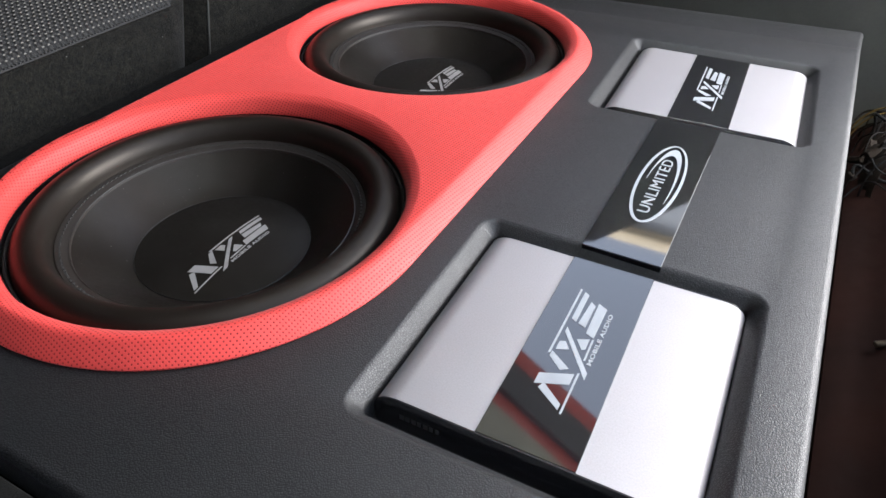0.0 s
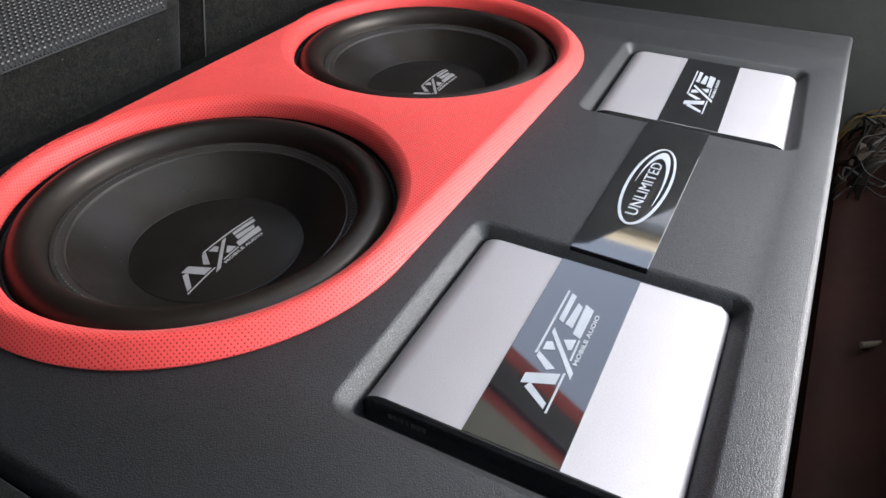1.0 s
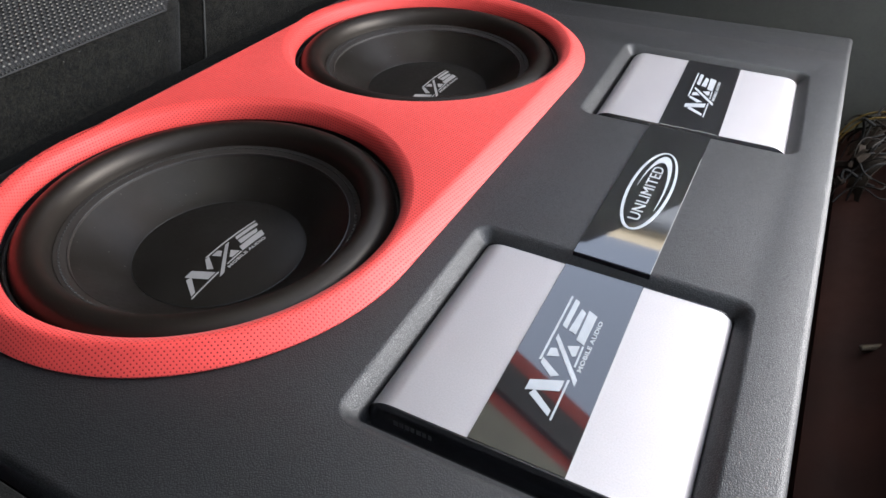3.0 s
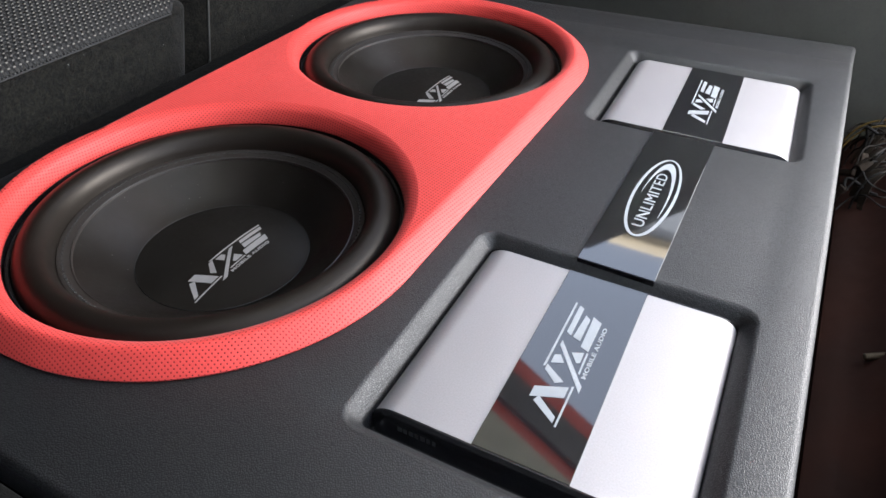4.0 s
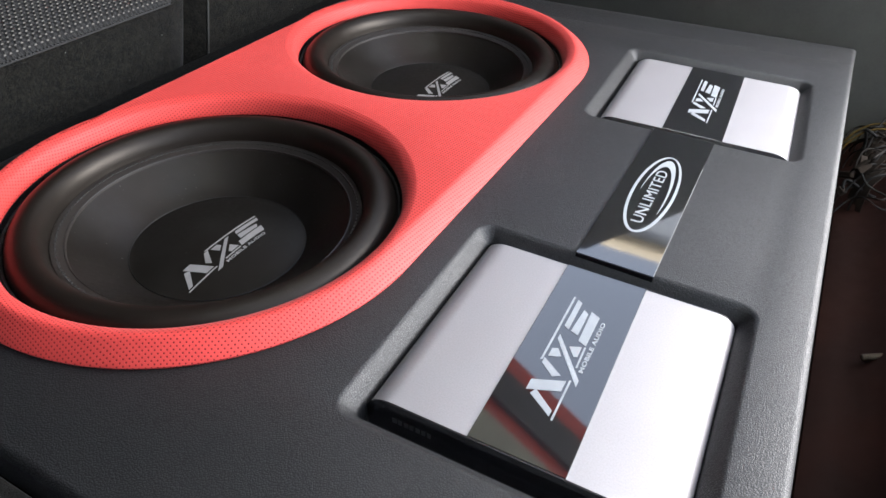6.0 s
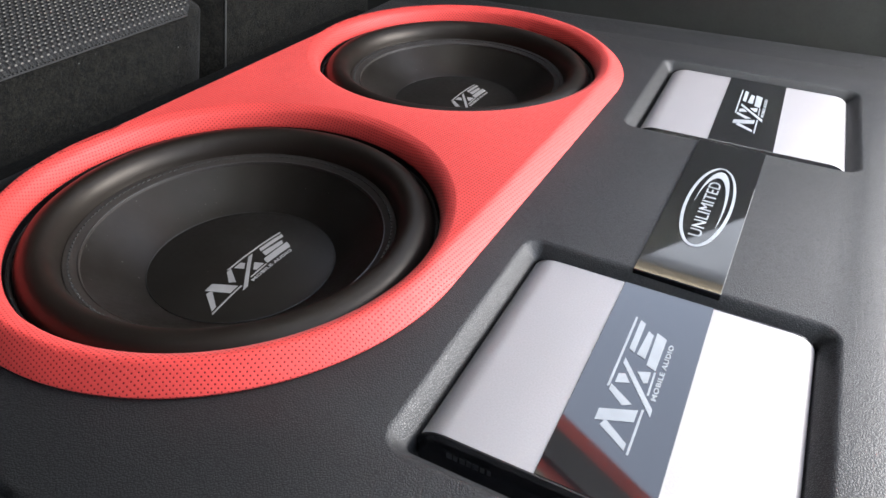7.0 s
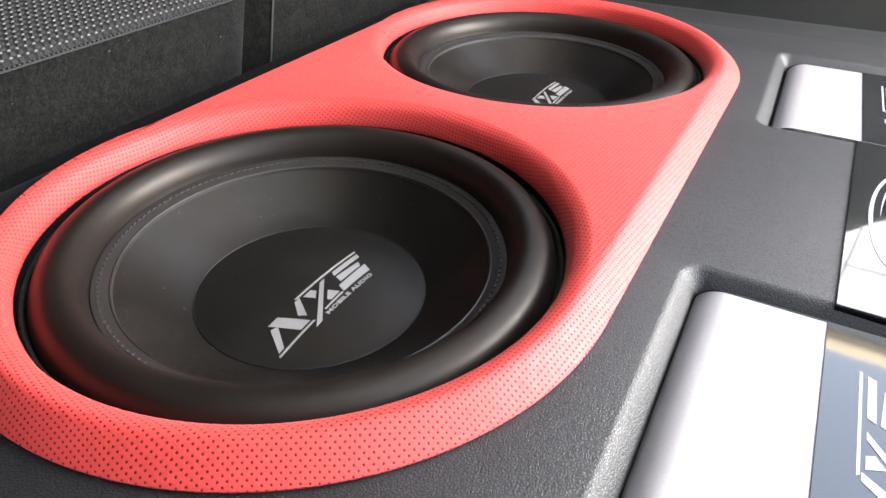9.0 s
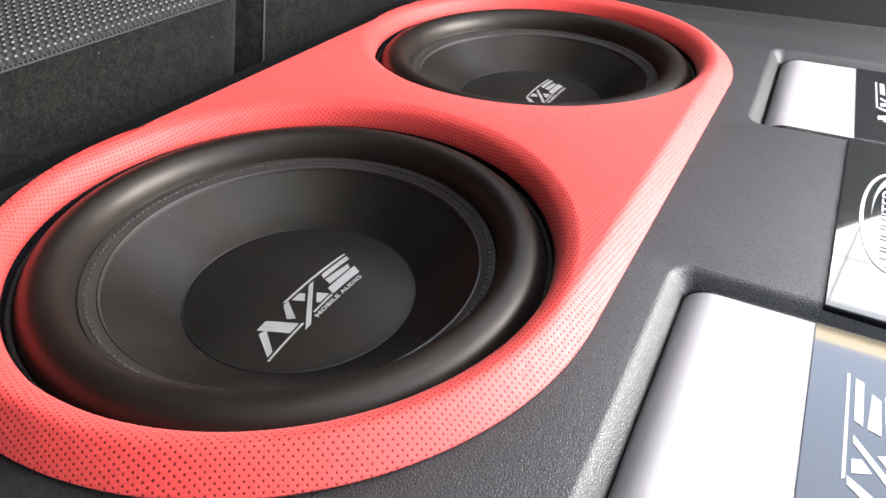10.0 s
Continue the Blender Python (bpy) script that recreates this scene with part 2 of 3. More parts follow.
def rrect(x0, x1, y0, y1, r, d=0.0, n=10):
    """A rounded rectangle's loop, grown outwards by d."""
    x0, x1, y0, y1, r = x0 - d, x1 + d, y0 - d, y1 + d, max(r + d, 1e-4)
    pts = []
    for cx, cy, a0 in ((x1 - r, y1 - r, 0), (x0 + r, y1 - r, 90), (x0 + r, y0 + r, 180), (x1 - r, y0 + r, 270)):
        for i in range(n + 1):
            a = radians(a0 + 90 * i / n)
            p = (cx + r * math.cos(a), cy + r * math.sin(a))
            if not pts or math.dist(p, pts[-1]) > 1e-7:
                pts.append(p)
    return pts[:-1] if math.dist(pts[0], pts[-1]) < 1e-7 else pts


def circle(cx, cy, r, n=96):
    return [(cx + r * math.cos(2 * math.pi * i / n), cy + r * math.sin(2 * math.pi * i / n)) for i in range(n)]


def ring(bm, pts, z):
    return [bm.verts.new((x, y, z)) for x, y in pts]


def loft(bm, rings, closed=True):
    for a, b in zip(rings, rings[1:]):
        n = len(a)
        for i in range(n if closed else n - 1):
            j = (i + 1) % n
            bm.faces.new((a[i], a[j], b[j], b[i]))


def fill(bm, loops):
    edges = []
    for lp in loops:
        for i in range(len(lp)):
            e = bm.edges.get((lp[i], lp[(i + 1) % len(lp)]))
            edges.append(e or bm.edges.new((lp[i], lp[(i + 1) % len(lp)])))
    bmesh.ops.triangle_fill(bm, edges=edges, use_beauty=True, normal=(0, 0, 1))


def lathe(bm, cx, cy, profile, n=120):
    """Turns (r, z) rows round a vertical axis; a row with r = 0 closes it."""
    rings = []
    for r, z in profile:
        rings.append([bm.verts.new((cx, cy, z))] if r <= 0 else ring(bm, circle(cx, cy, r, n), z))
    for a, b in zip(rings, rings[1:]):
        if len(b) == 1:
            for i in range(n):
                bm.faces.new((a[i], a[(i + 1) % n], b[0]))
        else:
            loft(bm, [a, b])


def box(bm, x0, x1, y0, y1, z0, z1, bevel=0.0, seg=2, m=None):
    made = bmesh.ops.create_cube(bm, size=1.0)["verts"]
    for v in made:
        v.co = Vector(((x0 + x1) / 2 + v.co.x * (x1 - x0), (y0 + y1) / 2 + v.co.y * (y1 - y0), (z0 + z1) / 2 + v.co.z * (z1 - z0)))
    if bevel:
        edges = list({e for v in made for e in v.link_edges})
        res = bmesh.ops.bevel(bm, geom=edges, offset=bevel, segments=seg, affect="EDGES", profile=0.5)
        made = list({v for f in res["faces"] for v in f.verts} | {v for v in made if v.is_valid})
    if m is not None:
        for v in made:
            v.co = m @ v.co


def prism(bm, outline, axis, a, b):
    """Extrudes a flat outline along an axis ('x', 'y' or 'z') from a to b."""
    def put(p, k):
        return {"x": (k, p[0], p[1]), "y": (p[0], k, p[1]), "z": (p[0], p[1], k)}[axis]
    r1 = [bm.verts.new(put(p, a)) for p in outline]
    r2 = [bm.verts.new(put(p, b)) for p in outline]
    loft(bm, [r1, r2])
    bm.faces.new(r1)
    bm.faces.new(list(reversed(r2)))


def tube(bm, pts, r, n=8):
    """A round tube along points, with closed ends."""
    rings = []
    pts = [Vector(p) for p in pts]
    for i, p in enumerate(pts):
        d = (pts[min(i + 1, len(pts) - 1)] - pts[max(i - 1, 0)]).normalized()
        s = d.cross(Vector((0.31, 0.17, 0.93))).normalized()
        u = d.cross(s)
        rings.append([bm.verts.new(p + r * (math.cos(2 * math.pi * k / n) * s + math.sin(2 * math.pi * k / n) * u)) for k in range(n)])
    loft(bm, rings)
    bm.faces.new(rings[0])
    bm.faces.new(list(reversed(rings[-1])))


def curve(p0, p1, p2, p3, n=14):
    p0, p1, p2, p3 = (Vector(p) for p in (p0, p1, p2, p3))
    return [(1 - t) ** 3 * p0 + 3 * (1 - t) ** 2 * t * p1 + 3 * (1 - t) * t * t * p2 + t ** 3 * p3 for t in (i / n for i in range(n + 1))]


# ---- plan ----
BX0, BX1, BY0, BY1 = -0.4965, 0.1715, -0.319, 0.574     # the leather board
BYF = 0.524                                            # where its far border begins to turn up
FAR_SKEW = 0.087                                       # its far edge runs askew
CX, C1Y, C2Y = -0.294, -0.0750, 0.3065                 # the two speakers
SX0, SX1 = 0.0, 0.060                                  # the gloss strip along the board
REC1 = (-0.0775, 0.1360, -0.2045, 0.0105)              # recesses of the amplifiers
REC2 = (-0.0780, 0.1355, 0.2410, 0.4490)
TURN1, TURN2 = 1.0, 2.0                                # degrees by which they are turned
AMP_Z = -0.005
FLOOR_Z = -0.26


# ---- setting ----
def plane_sheet(name, pts, material, label, category):
    bm = bmesh.new()
    bm.faces.new([bm.verts.new(p) for p in pts])
    return tagged(link_mesh(name, bm, material, False), label, category, kind="structure")


plane_sheet("ground", [(-400, -400, -0.8), (400, -400, -0.8), (400, 400, -0.8), (-400, 400, -0.8)], PAVING, "grey concrete ground round the parked car", "ground")

bm = bmesh.new()
box(bm, -1.9, 0.30, -0.9, 0.9, FLOOR_Z - 0.03, FLOOR_Z, 0.004)
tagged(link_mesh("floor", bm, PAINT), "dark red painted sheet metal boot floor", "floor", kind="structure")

# side trim beyond the board's far end: its top edge drops towards the tailgate
bm = bmesh.new()
out = [(-1.9, -0.26), (0.30, -0.26), (0.30, 0.10), (0.11, 0.28), (-0.02, 0.42), (-0.16, 0.57), (-0.22, 0.60), (-0.70, 0.62), (-0.80, 0.80), (-1.9, 0.80)]
a = [bm.verts.new((x, 0.612 + 0.150 * max(z, 0) / 0.57, z)) for x, z in out]
b = [bm.verts.new((x, 0.68 + 0.150 * max(z, 0) / 0.57, z)) for x, z in out]
loft(bm, [a, b])
bm.faces.new(a)
bm.faces.new(list(reversed(b)))
tagged(link_mesh("wall_far_side", bm, TRIM, False), "dark grey moulded plastic boot side trim", "wall", kind="structure")

# near side, out of view: made this high to block light from there
bm = bmesh.new()
prism(bm, [(-1.9, -0.26), (0.30, -0.26), (0.30, 0.62), (0.20, 0.86), (-0.10, 0.90), (-1.9, 0.90)], "y", -0.88, -0.82)
tagged(link_mesh("wall_near_block", bm, TRIM, False), "dark grey moulded plastic boot side trim", "wall", kind="structure")

# roof out of view, added to block the sky and coloured dark to dim reflections
bm = bmesh.new()
box(bm, -1.9, -0.46, -0.85, 0.82, 0.80, 0.90, 0.01)
tagged(link_mesh("ceiling", bm, LINING), "unseen car roof, kept dark to dim its reflections", "ceiling", kind="structure")

# added out of view to keep daylight out of the cabin ahead of the seat
bm = bmesh.new()
box(bm, -1.96, -1.9, -0.9, 0.9, -0.29, 0.84, 0.005)
tagged(link_mesh("wall_front", bm, CARPET), "unseen dark wall that closes the cabin to light", "wall", kind="structure")

# bare sheet metal behind the board, towards the tailgate sill
bm = bmesh.new()
prof = [(0.176, -0.245), (0.190, -0.165), (0.204, -0.140), (0.222, -0.132), (0.240, -0.128), (0.262, -0.108), (0.285, -0.075), (0.300, -0.070), (0.300, -0.26)]
prism(bm, prof, "y", -0.86, 0.62)
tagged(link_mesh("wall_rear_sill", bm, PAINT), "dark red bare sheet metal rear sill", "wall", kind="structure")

# carpet strip in front of the board
bm = bmesh.new()
box(bm, -0.62, 0.165, -0.60, -0.3265, -0.05, -0.0015, 0.004)
tagged(link_mesh("boot_carpet", bm, CARPET), "black needle-felt boot carpet beside the board", "carpet", kind="structure")
bm = bmesh.new()
box(bm, -0.60, 0.15, -0.58, -0.35, FLOOR_Z, -0.052)
tagged(link_mesh("carpet_base", bm, CARPET), "black carpeted block under the boot carpet", "base", kind="structure")

# unseen wall, added to keep the sky's light off the near side
bm = bmesh.new()
box(bm, -4.0, 3.2, -1.75, -1.55, -0.8, 3.0, 0.02)
tagged(link_mesh("wall_light_block", bm, GROUT), "unseen plain grey wall added to block light beside the car", "wall", kind="structure")

# building across the yard, seen only in the gloss black plates
house = thing("house", "white tiled house wall with an ochre coping", "house", (0, 7.0, -0.8))
HW, HH = 9.0, 5.72
# the untiled left part has its shade put into a blue-grey colour
bm = bmesh.new()
box(bm, -HW, HW, 0.03, 0.4, 0, HH)
part("wall", bm, GROUT, house, "wall with its shaded left part coloured blue-grey", False)
bm = bmesh.new()
box(bm, -HW - 0.1, HW + 0.1, -0.12, 0.5, HH, HH + 0.17, 0.03)
part("coping", bm, OCHRE, house)

# ---- tailgate, raised over the boot ----
gate = thing("tailgate", "raised red tailgate with black seal and grey olive lining", "tailgate", (-0.46, 0.0, 0.86))
ang = math.atan2(0.66, 1.0)
tilt = Matrix.Rotation(-ang, 4, "Y")
WIN = (0.34, 1.08, -0.46, 0.46)               # unseen rear window, cut to let light in from above


def framed_sheet(name, material, ext, z0, z1, label=""):
    """A slab with the window cut through it."""
    bm = bmesh.new()
    loops = [ring(bm, rrect(*ext, 0.09), z0), ring(bm, rrect(*ext, 0.09), z1), ring(bm, rrect(*WIN, 0.06), z1), ring(bm, rrect(*WIN, 0.06), z0)]
    loft(bm, loops + [loops[0]])
    bmesh.ops.transform(bm, matrix=tilt, verts=bm.verts)
    part(name, bm, material, gate, label)


framed_sheet("skin", LACQUER, (0.0, 1.35, -0.80, 0.80), 0.035, 0.075)
framed_sheet("inner_panel", OLIVE, (0.12, 1.22, -0.60, 0.58), -0.005, 0.0345)
bm = bmesh.new()
box(bm, WIN[0] - 0.02, WIN[1] + 0.02, WIN[2] - 0.02, WIN[3] + 0.02, 0.048, 0.052, 0, 1, tilt)
pane = part("top_light_window", bm, GLASS, gate, "clear glass of an unseen rear window, added for top light", False)
pane.visible_shadow = False
bm = bmesh.new()
o1, i1 = rrect(0.04, 1.31, -0.74, 0.735, 0.10), rrect(0.04, 1.31, -0.74, 0.735, 0.10, -0.09)
lo = [ring(bm, o1, 0.034), ring(bm, o1, 0.015), ring(bm, i1, 0.015), ring(bm, i1, 0.034)]
loft(bm, lo)
bmesh.ops.transform(bm, matrix=tilt, verts=bm.verts)
part("seal", bm, SEAL, gate, "black rubber seal")


# ---- the leather board ----
def fillet(r, n=5):
    """Rows (outward, z) of a rounded edge that falls away from the top face at z = 0."""
    return [(r * math.sin(radians(90 * i / n)), -r + r * math.cos(radians(90 * i / n))) for i in range(n + 1)]


board = thing("amplifier_board", "black grained leather board with two amplifier recesses", "panel", (0, 0, 0))
bm = bmesh.new()
top_r = 0.006
outer = [ring(bm, rrect(BX0, BX1, BY0, BYF, 0.008, d - top_r), z) for d, z in fillet(top_r)]
outer.append(ring(bm, rrect(BX0, BX1, BY0, BYF, 0.008), -0.034))
loft(bm, outer)
for lp in outer:
    for v in lp:
        if v.co.y > 0.4:
            v.co.y += FAR_SKEW * v.co.x
holes = []
for rec, turn in ((REC1, TURN1), (REC2, TURN2)):
    mid = Vector(((rec[0] + rec[1]) / 2, (rec[2] + rec[3]) / 2, 0))
    spin = Matrix.Translation(mid) @ Matrix.Rotation(radians(turn), 4, "Z") @ Matrix.Translation(-mid)
    # rounded lip, slanting wall and floor
    rows = [(0.0022, 0.0), (0.0008, -0.0003), (-0.0008, -0.0012), (-0.0024, -0.0026), (-0.0088, -0.0098), (-0.0096, -0.0112), (-0.0099, -0.0130), (-0.0099, -0.0270), (-0.012, -0.028)]
    rr = [ring(bm, rrect(*rec, 0.014, d), z) for d, z in rows]
    loft(bm, rr)
    bm.faces.new(rr[-1])
    for lp in rr:
        for v in lp:
            v.co = spin @ v.co
    holes.append(rr[0])
for cy in (C1Y, C2Y):
    c = ring(bm, circle(CX, cy, 0.1645), 0)
    loft(bm, [c, ring(bm, circle(CX, cy, 0.1645), -0.034)])
    holes.append(c)
fill(bm, [outer[0], *holes])
part("leather_cover", bm, LEATHER, board)

# the far border turns up a little and wraps over its edge
bm = bmesh.new()
wide = BY1 - 0.010 - BYF + 0.016
sec = [(BYF - 0.016 + wide * k / 8, -0.0003 + 0.0047 * (k / 8) ** 1.8) for k in range(9)]
sec += [(sec[-1][0] + 0.003 * math.sin(radians(a)), sec[8][1] - 0.003 + 0.003 * math.cos(radians(a))) for a in (25, 50, 75, 90)]
sec += [(sec[-1][0], -0.034), (BYF - 0.016, -0.034)]
side = [(top_r * (1 - math.sin(radians(a))), top_r * (1 - math.cos(radians(a)))) for a in (90, 72, 54, 36, 18, 0)]
xs = [(BX0 + d, drop) for d, drop in side] + [(x, 0.0) for x in np.linspace(BX0 + 0.03, BX1 - 0.03, 20)] + [(BX1 - d, drop) for d, drop in reversed(side)]
rings = [[bm.verts.new((x, y + FAR_SKEW * x, z - (drop if z > -0.03 else 0.0))) for y, z in sec] for x, drop in xs]
loft(bm, rings)
bm.faces.new(rings[0])
bm.faces.new(list(reversed(rings[-1])))
part("far_border", bm, LEATHER, board, "upturned black leather border")

bm = bmesh.new()
a = rrect(BX0, BX1, BY0, BY1 - 0.06, 0.01, -0.004)
b = rrect(BX0, BX1, BY0, BY1 - 0.06, 0.01, -0.03)
lo = [ring(bm, a, -0.0345), ring(bm, a, -0.05), ring(bm, b, -0.07), ring(bm, b, FLOOR_Z)]
loft(bm, lo)
part("enclosure", bm, CARPET, board, "black carpeted enclosure under the board")


# dark strip added for the shaded gap between board and seat
bm = bmesh.new()
box(bm, -0.576, BX0 - 0.0015, BY0 + 0.002, 0.50, -0.060, -0.0310, 0.005, 3)
part("gap_strip", bm, CARPET, board, "black strip that stands for the shaded gap along the seat")


# ---- the red ring round both speakers ----
trim = thing("speaker_trim", "red perforated leather surround of two speakers on the board", "speaker trim", (CX, 0, 0))
RO = 0.1920
ST = (-RO, RO, C1Y - RO, C2Y + RO)
bm = bmesh.new()
H = 0.0145
rows = [(0.0, 0.0006), (0.0006, 0.0022), (-0.0008, 0.0040), (-0.0116, 0.0122), (-0.0134, 0.0135), (-0.0148, 0.0141), (-0.0164, H)]
def lengths(rows):
    """Arc length along (offset, z) rows, counted from the last row."""
    out = [0.0]
    for p, q in zip(reversed(rows), list(reversed(rows))[1:]):
        out.append(out[-1] + math.dist(p, q))
    return list(reversed(out))


flat = {}                                    # each vertex's place on the unfolded hide
outs = []
for (d, z), ln in zip(rows, lengths(rows)):
    outs.append(ring(bm, rrect(*ST, RO, d, 40), z))
    flat.update(zip(outs[-1], rrect(*ST, RO, rows[-1][0] + ln, 40)))
for lp in outs:                              # the hide lies a little tighter along the seat
    for v in lp:
        v.co.x *= 0.972 if v.co.x < 0 else 1.0
loft(bm, outs)
caps = []
for cy in (C1Y, C2Y):
    rows = [(0.1749, H), (0.1736, H - 0.0003), (0.1718, H - 0.0010), (0.1698, H - 0.0020), (0.1678, H - 0.0032), (0.1660, H - 0.0046), (0.1646, 0.0076), (0.1635, 0.0046), (0.1624, 0.0006), (0.1615, -0.0030), (0.1616, -0.0052), (0.1636, -0.0060)]
    rr = []
    for (r, z), ln in zip(rows, reversed(lengths(list(reversed(rows))))):
        rr.append(ring(bm, circle(0, cy, r, 144), z))
        flat.update(zip(rr[-1], circle(0, cy, rows[0][0] - ln, 144)))
    loft(bm, rr)
    caps.append(rr[0])
fill(bm, [outs[-1], *caps])
hide = bm.loops.layers.uv.new("hide")
for f in bm.faces:
    for lp in f.loops:
        lp[hide].uv = flat[lp.vert]
part("leather_cover", bm, RED, trim)


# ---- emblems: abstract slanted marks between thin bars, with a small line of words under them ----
# outlines in millimetres, along the emblem and down across it
MARKS = (
    ("emblem_mark", [(-55, 7), (-43.5, -9.5), (-38.4, -7.6), (-50, 7)]),
    ("emblem_mark", [(-41.5, -13), (-32.5, -13), (-24, 7), (-33.5, 7)]),
    ("emblem_mark", [(-24.6, -2.2), (-16, -12), (-11, -12), (-21.4, 2.6)]),
    ("emblem_mark", [(9, -10.3), (14, -10.3), (-20, 14), (-26, 14)]),
    ("emblem_mark", [(-9, -10.5), (-1, -10.5), (0.6, -6.8), (-5.6, -2.6)]),
    ("emblem_mark", [(5.6, -1.0), (9, 6.5), (-1, 6.8), (-2.2, 4.6)]),
    ("emblem_mark", [(23, -10.3), (52.5, -10.3), (50.5, -6.6), (20.6, -6.6)]),
    ("emblem_mark", [(20.2, -4.9), (44.5, -3.2), (41.5, 0.6), (18.2, 0.6)]),
    ("emblem_mark", [(13.5, 2.6), (45.2, 2.0), (41.5, 8.8), (11, 8.6)]),
    ("emblem_bar", [(-14, -14), (54.5, -14), (54, -12.6), (-13, -12.6)]),
    ("emblem_bar", [(-57, 8.6), (-22.5, 8.6), (-22, 9.9), (-57, 9.9)]),
    ("emblem_bar", [(-10.5, 8.5), (9.4, 8.0), (9.8, 9.2), (-10.5, 9.7)]),
)


def lettering(body, length, height, offset, depth=0.0006):
    """A mesh of one line of words, centred, along +y with their tops towards -x, its lower face at z = 0."""
    txt = bpy.data.curves.new("word", "FONT")
    txt.body, txt.size, txt.extrude, txt.space_character = body, 0.016, 0.0003, 1.04
    txt.offset = offset
    txt.resolution_u = 3
    word = new("word", txt)
    bpy.context.view_layer.update()
    me = bpy.data.meshes.new_from_object(word.evaluated_get(bpy.context.evaluated_depsgraph_get()))
    bpy.data.objects.remove(word)
    lo = [min(v.co[k] for v in me.vertices) for k in range(3)]
    hi = [max(v.co[k] for v in me.vertices) for k in range(3)]
    me.transform(Matrix.Translation([-(a + b) / 2 for a, b in zip(lo, hi)]))
    me.transform(Matrix.Translation((0, 0, depth / 2)) @ Matrix.Rotation(radians(90), 4, "Z") @ Matrix.Diagonal((length / (hi[0] - lo[0]), height / (hi[1] - lo[1]), depth / (hi[2] - lo[2]), 1)))
    me.materials.clear()
    return me


def emblem(parent, material, mid_x, mid_y, size, height, cuts=0.0):
    """The marks as thin prints that run along +y, their tops towards -x; height(x, y) gives the surface below."""
    for nm, mk in MARKS:
        bm = bmesh.new()
        vs = [bm.verts.new((mid_x + size * b / 1000, mid_y + size * a / 1000, 0)) for a, b in mk]
        e = [bm.edges.new((vs[i], vs[(i + 1) % len(vs)])) for i in range(len(vs))]
        bmesh.ops.triangle_fill(bm, edges=e, use_beauty=True, normal=(0, 0, 1))
        if cuts:
            for no in ((1, 0, 0), (0, 1, 0)):
                for i in range(-14, 15):
                    bmesh.ops.bisect_plane(bm, geom=bm.verts[:] + bm.edges[:] + bm.faces[:], plane_co=tuple(cuts * i * c for c in no), plane_no=no)
        ext = bmesh.ops.extrude_face_region(bm, geom=bm.faces[:])
        up = {v for v in ext["geom"] if isinstance(v, bmesh.types.BMVert)}
        for v in bm.verts:
            v.co.z = height(v.co.x, v.co.y) + (0.0003 if v in up else -0.0004)
        part(nm, bm, material, parent, "", False)
    me = lettering("MOBILE AUDIO", size * 0.051, size * 0.0030, 0.0004)
    for v in me.vertices:
        v.co.x, v.co.y = v.co.x + mid_x + size * 0.0127, v.co.y + mid_y + size * 0.0125
        v.co.z += height(v.co.x, v.co.y) - 0.0003
    me.materials.append(material)
    ob = new("small_lettering", me)
    ob.parent = parent


# ---- speakers ----
def cap_z(r):
    return -0.0490 + 0.0080 * (1 - (r / 0.075) ** 2)


sub = thing("subwoofer", "black subwoofer with rolled rubber surround and printed dust cap", "loudspeaker", (CX, C1Y, 0), "pair of subwoofers")
bm = bmesh.new()
lathe(bm, 0, 0, [(0.1612, -0.040), (0.1612, -0.011), (0.1600, -0.0095), (0.1596, -0.0092), (0.1584, -0.0105), (0.1580, -0.017)])
part("basket_rim", bm, GASKET, sub)
bm = bmesh.new()
roll = [(0.1408 + (0.0138 if a > 90 else 0.0168) * math.cos(radians(a)), -0.0165 + 0.0190 * math.sin(radians(a))) for a in range(180, -1, -12)]
lathe(bm, 0, 0, [(0.1582, -0.0165)] + list(reversed(roll)) + [(0.1266, -0.0175)])
part("surround", bm, RUBBER, sub)
bm = bmesh.new()
lathe(bm, 0, 0, [(0.1269, -0.0178), (0.1267, -0.0166), (0.1262, -0.0161), (0.1250, -0.0163), (0.1222, -0.0173), (0.1186, -0.0188), (0.1172, -0.0193), (0.1164, -0.0190), (0.1158, -0.0196), (0.1155, -0.0216)], 144)
lip = part("stitched_lip", bm, LIP, sub, "brownish black stitched lip")
bm = bmesh.new()
lathe(bm, 0, 0, [(0.1160, -0.0212), (0.1150, -0.0221), (0.1110, -0.0252), (0.1040, -0.0305), (0.0965, -0.0362), (0.0890, -0.0415), (0.0825, -0.0456), (0.0775, -0.0482), (0.0755, -0.0491), (0.0748, -0.0502)])
part("cone", bm, CONE, sub)
bm = bmesh.new()
lathe(bm, 0, 0, [(0.0752, -0.0498), (0.0747, -0.0487)] + [(r, cap_z(r)) for r in (0.073, 0.069, 0.062, 0.052, 0.042, 0.030, 0.018, 0.008)] + [(0, cap_z(0))])
cap = part("dust_cap", bm, DUSTCAP, sub)
bm = bmesh.new()
for i in range(150):
    a = 2 * math.pi * i / 150
    m = Matrix.Rotation(a, 4, "Z") @ Matrix.Translation((0.1226, 0, -0.0172)) @ Matrix.Rotation(radians(8), 4, "Z")
    box(bm, -0.0007, 0.0007, -0.0016, 0.0016, -0.0005, 0.0007, 0, 1, m)
part("stitching", bm, THREAD, lip, "ring of dark stitches")
bm = bmesh.new()
lathe(bm, 0, 0, [(0.0747, -0.0492), (0.0748, -0.0486), (0.0750, -0.0484), (0.0753, -0.0486), (0.0754, -0.0492)], 144)
part("glue_line", bm, GLUE, cap, "thin grey glue line round the dust cap")
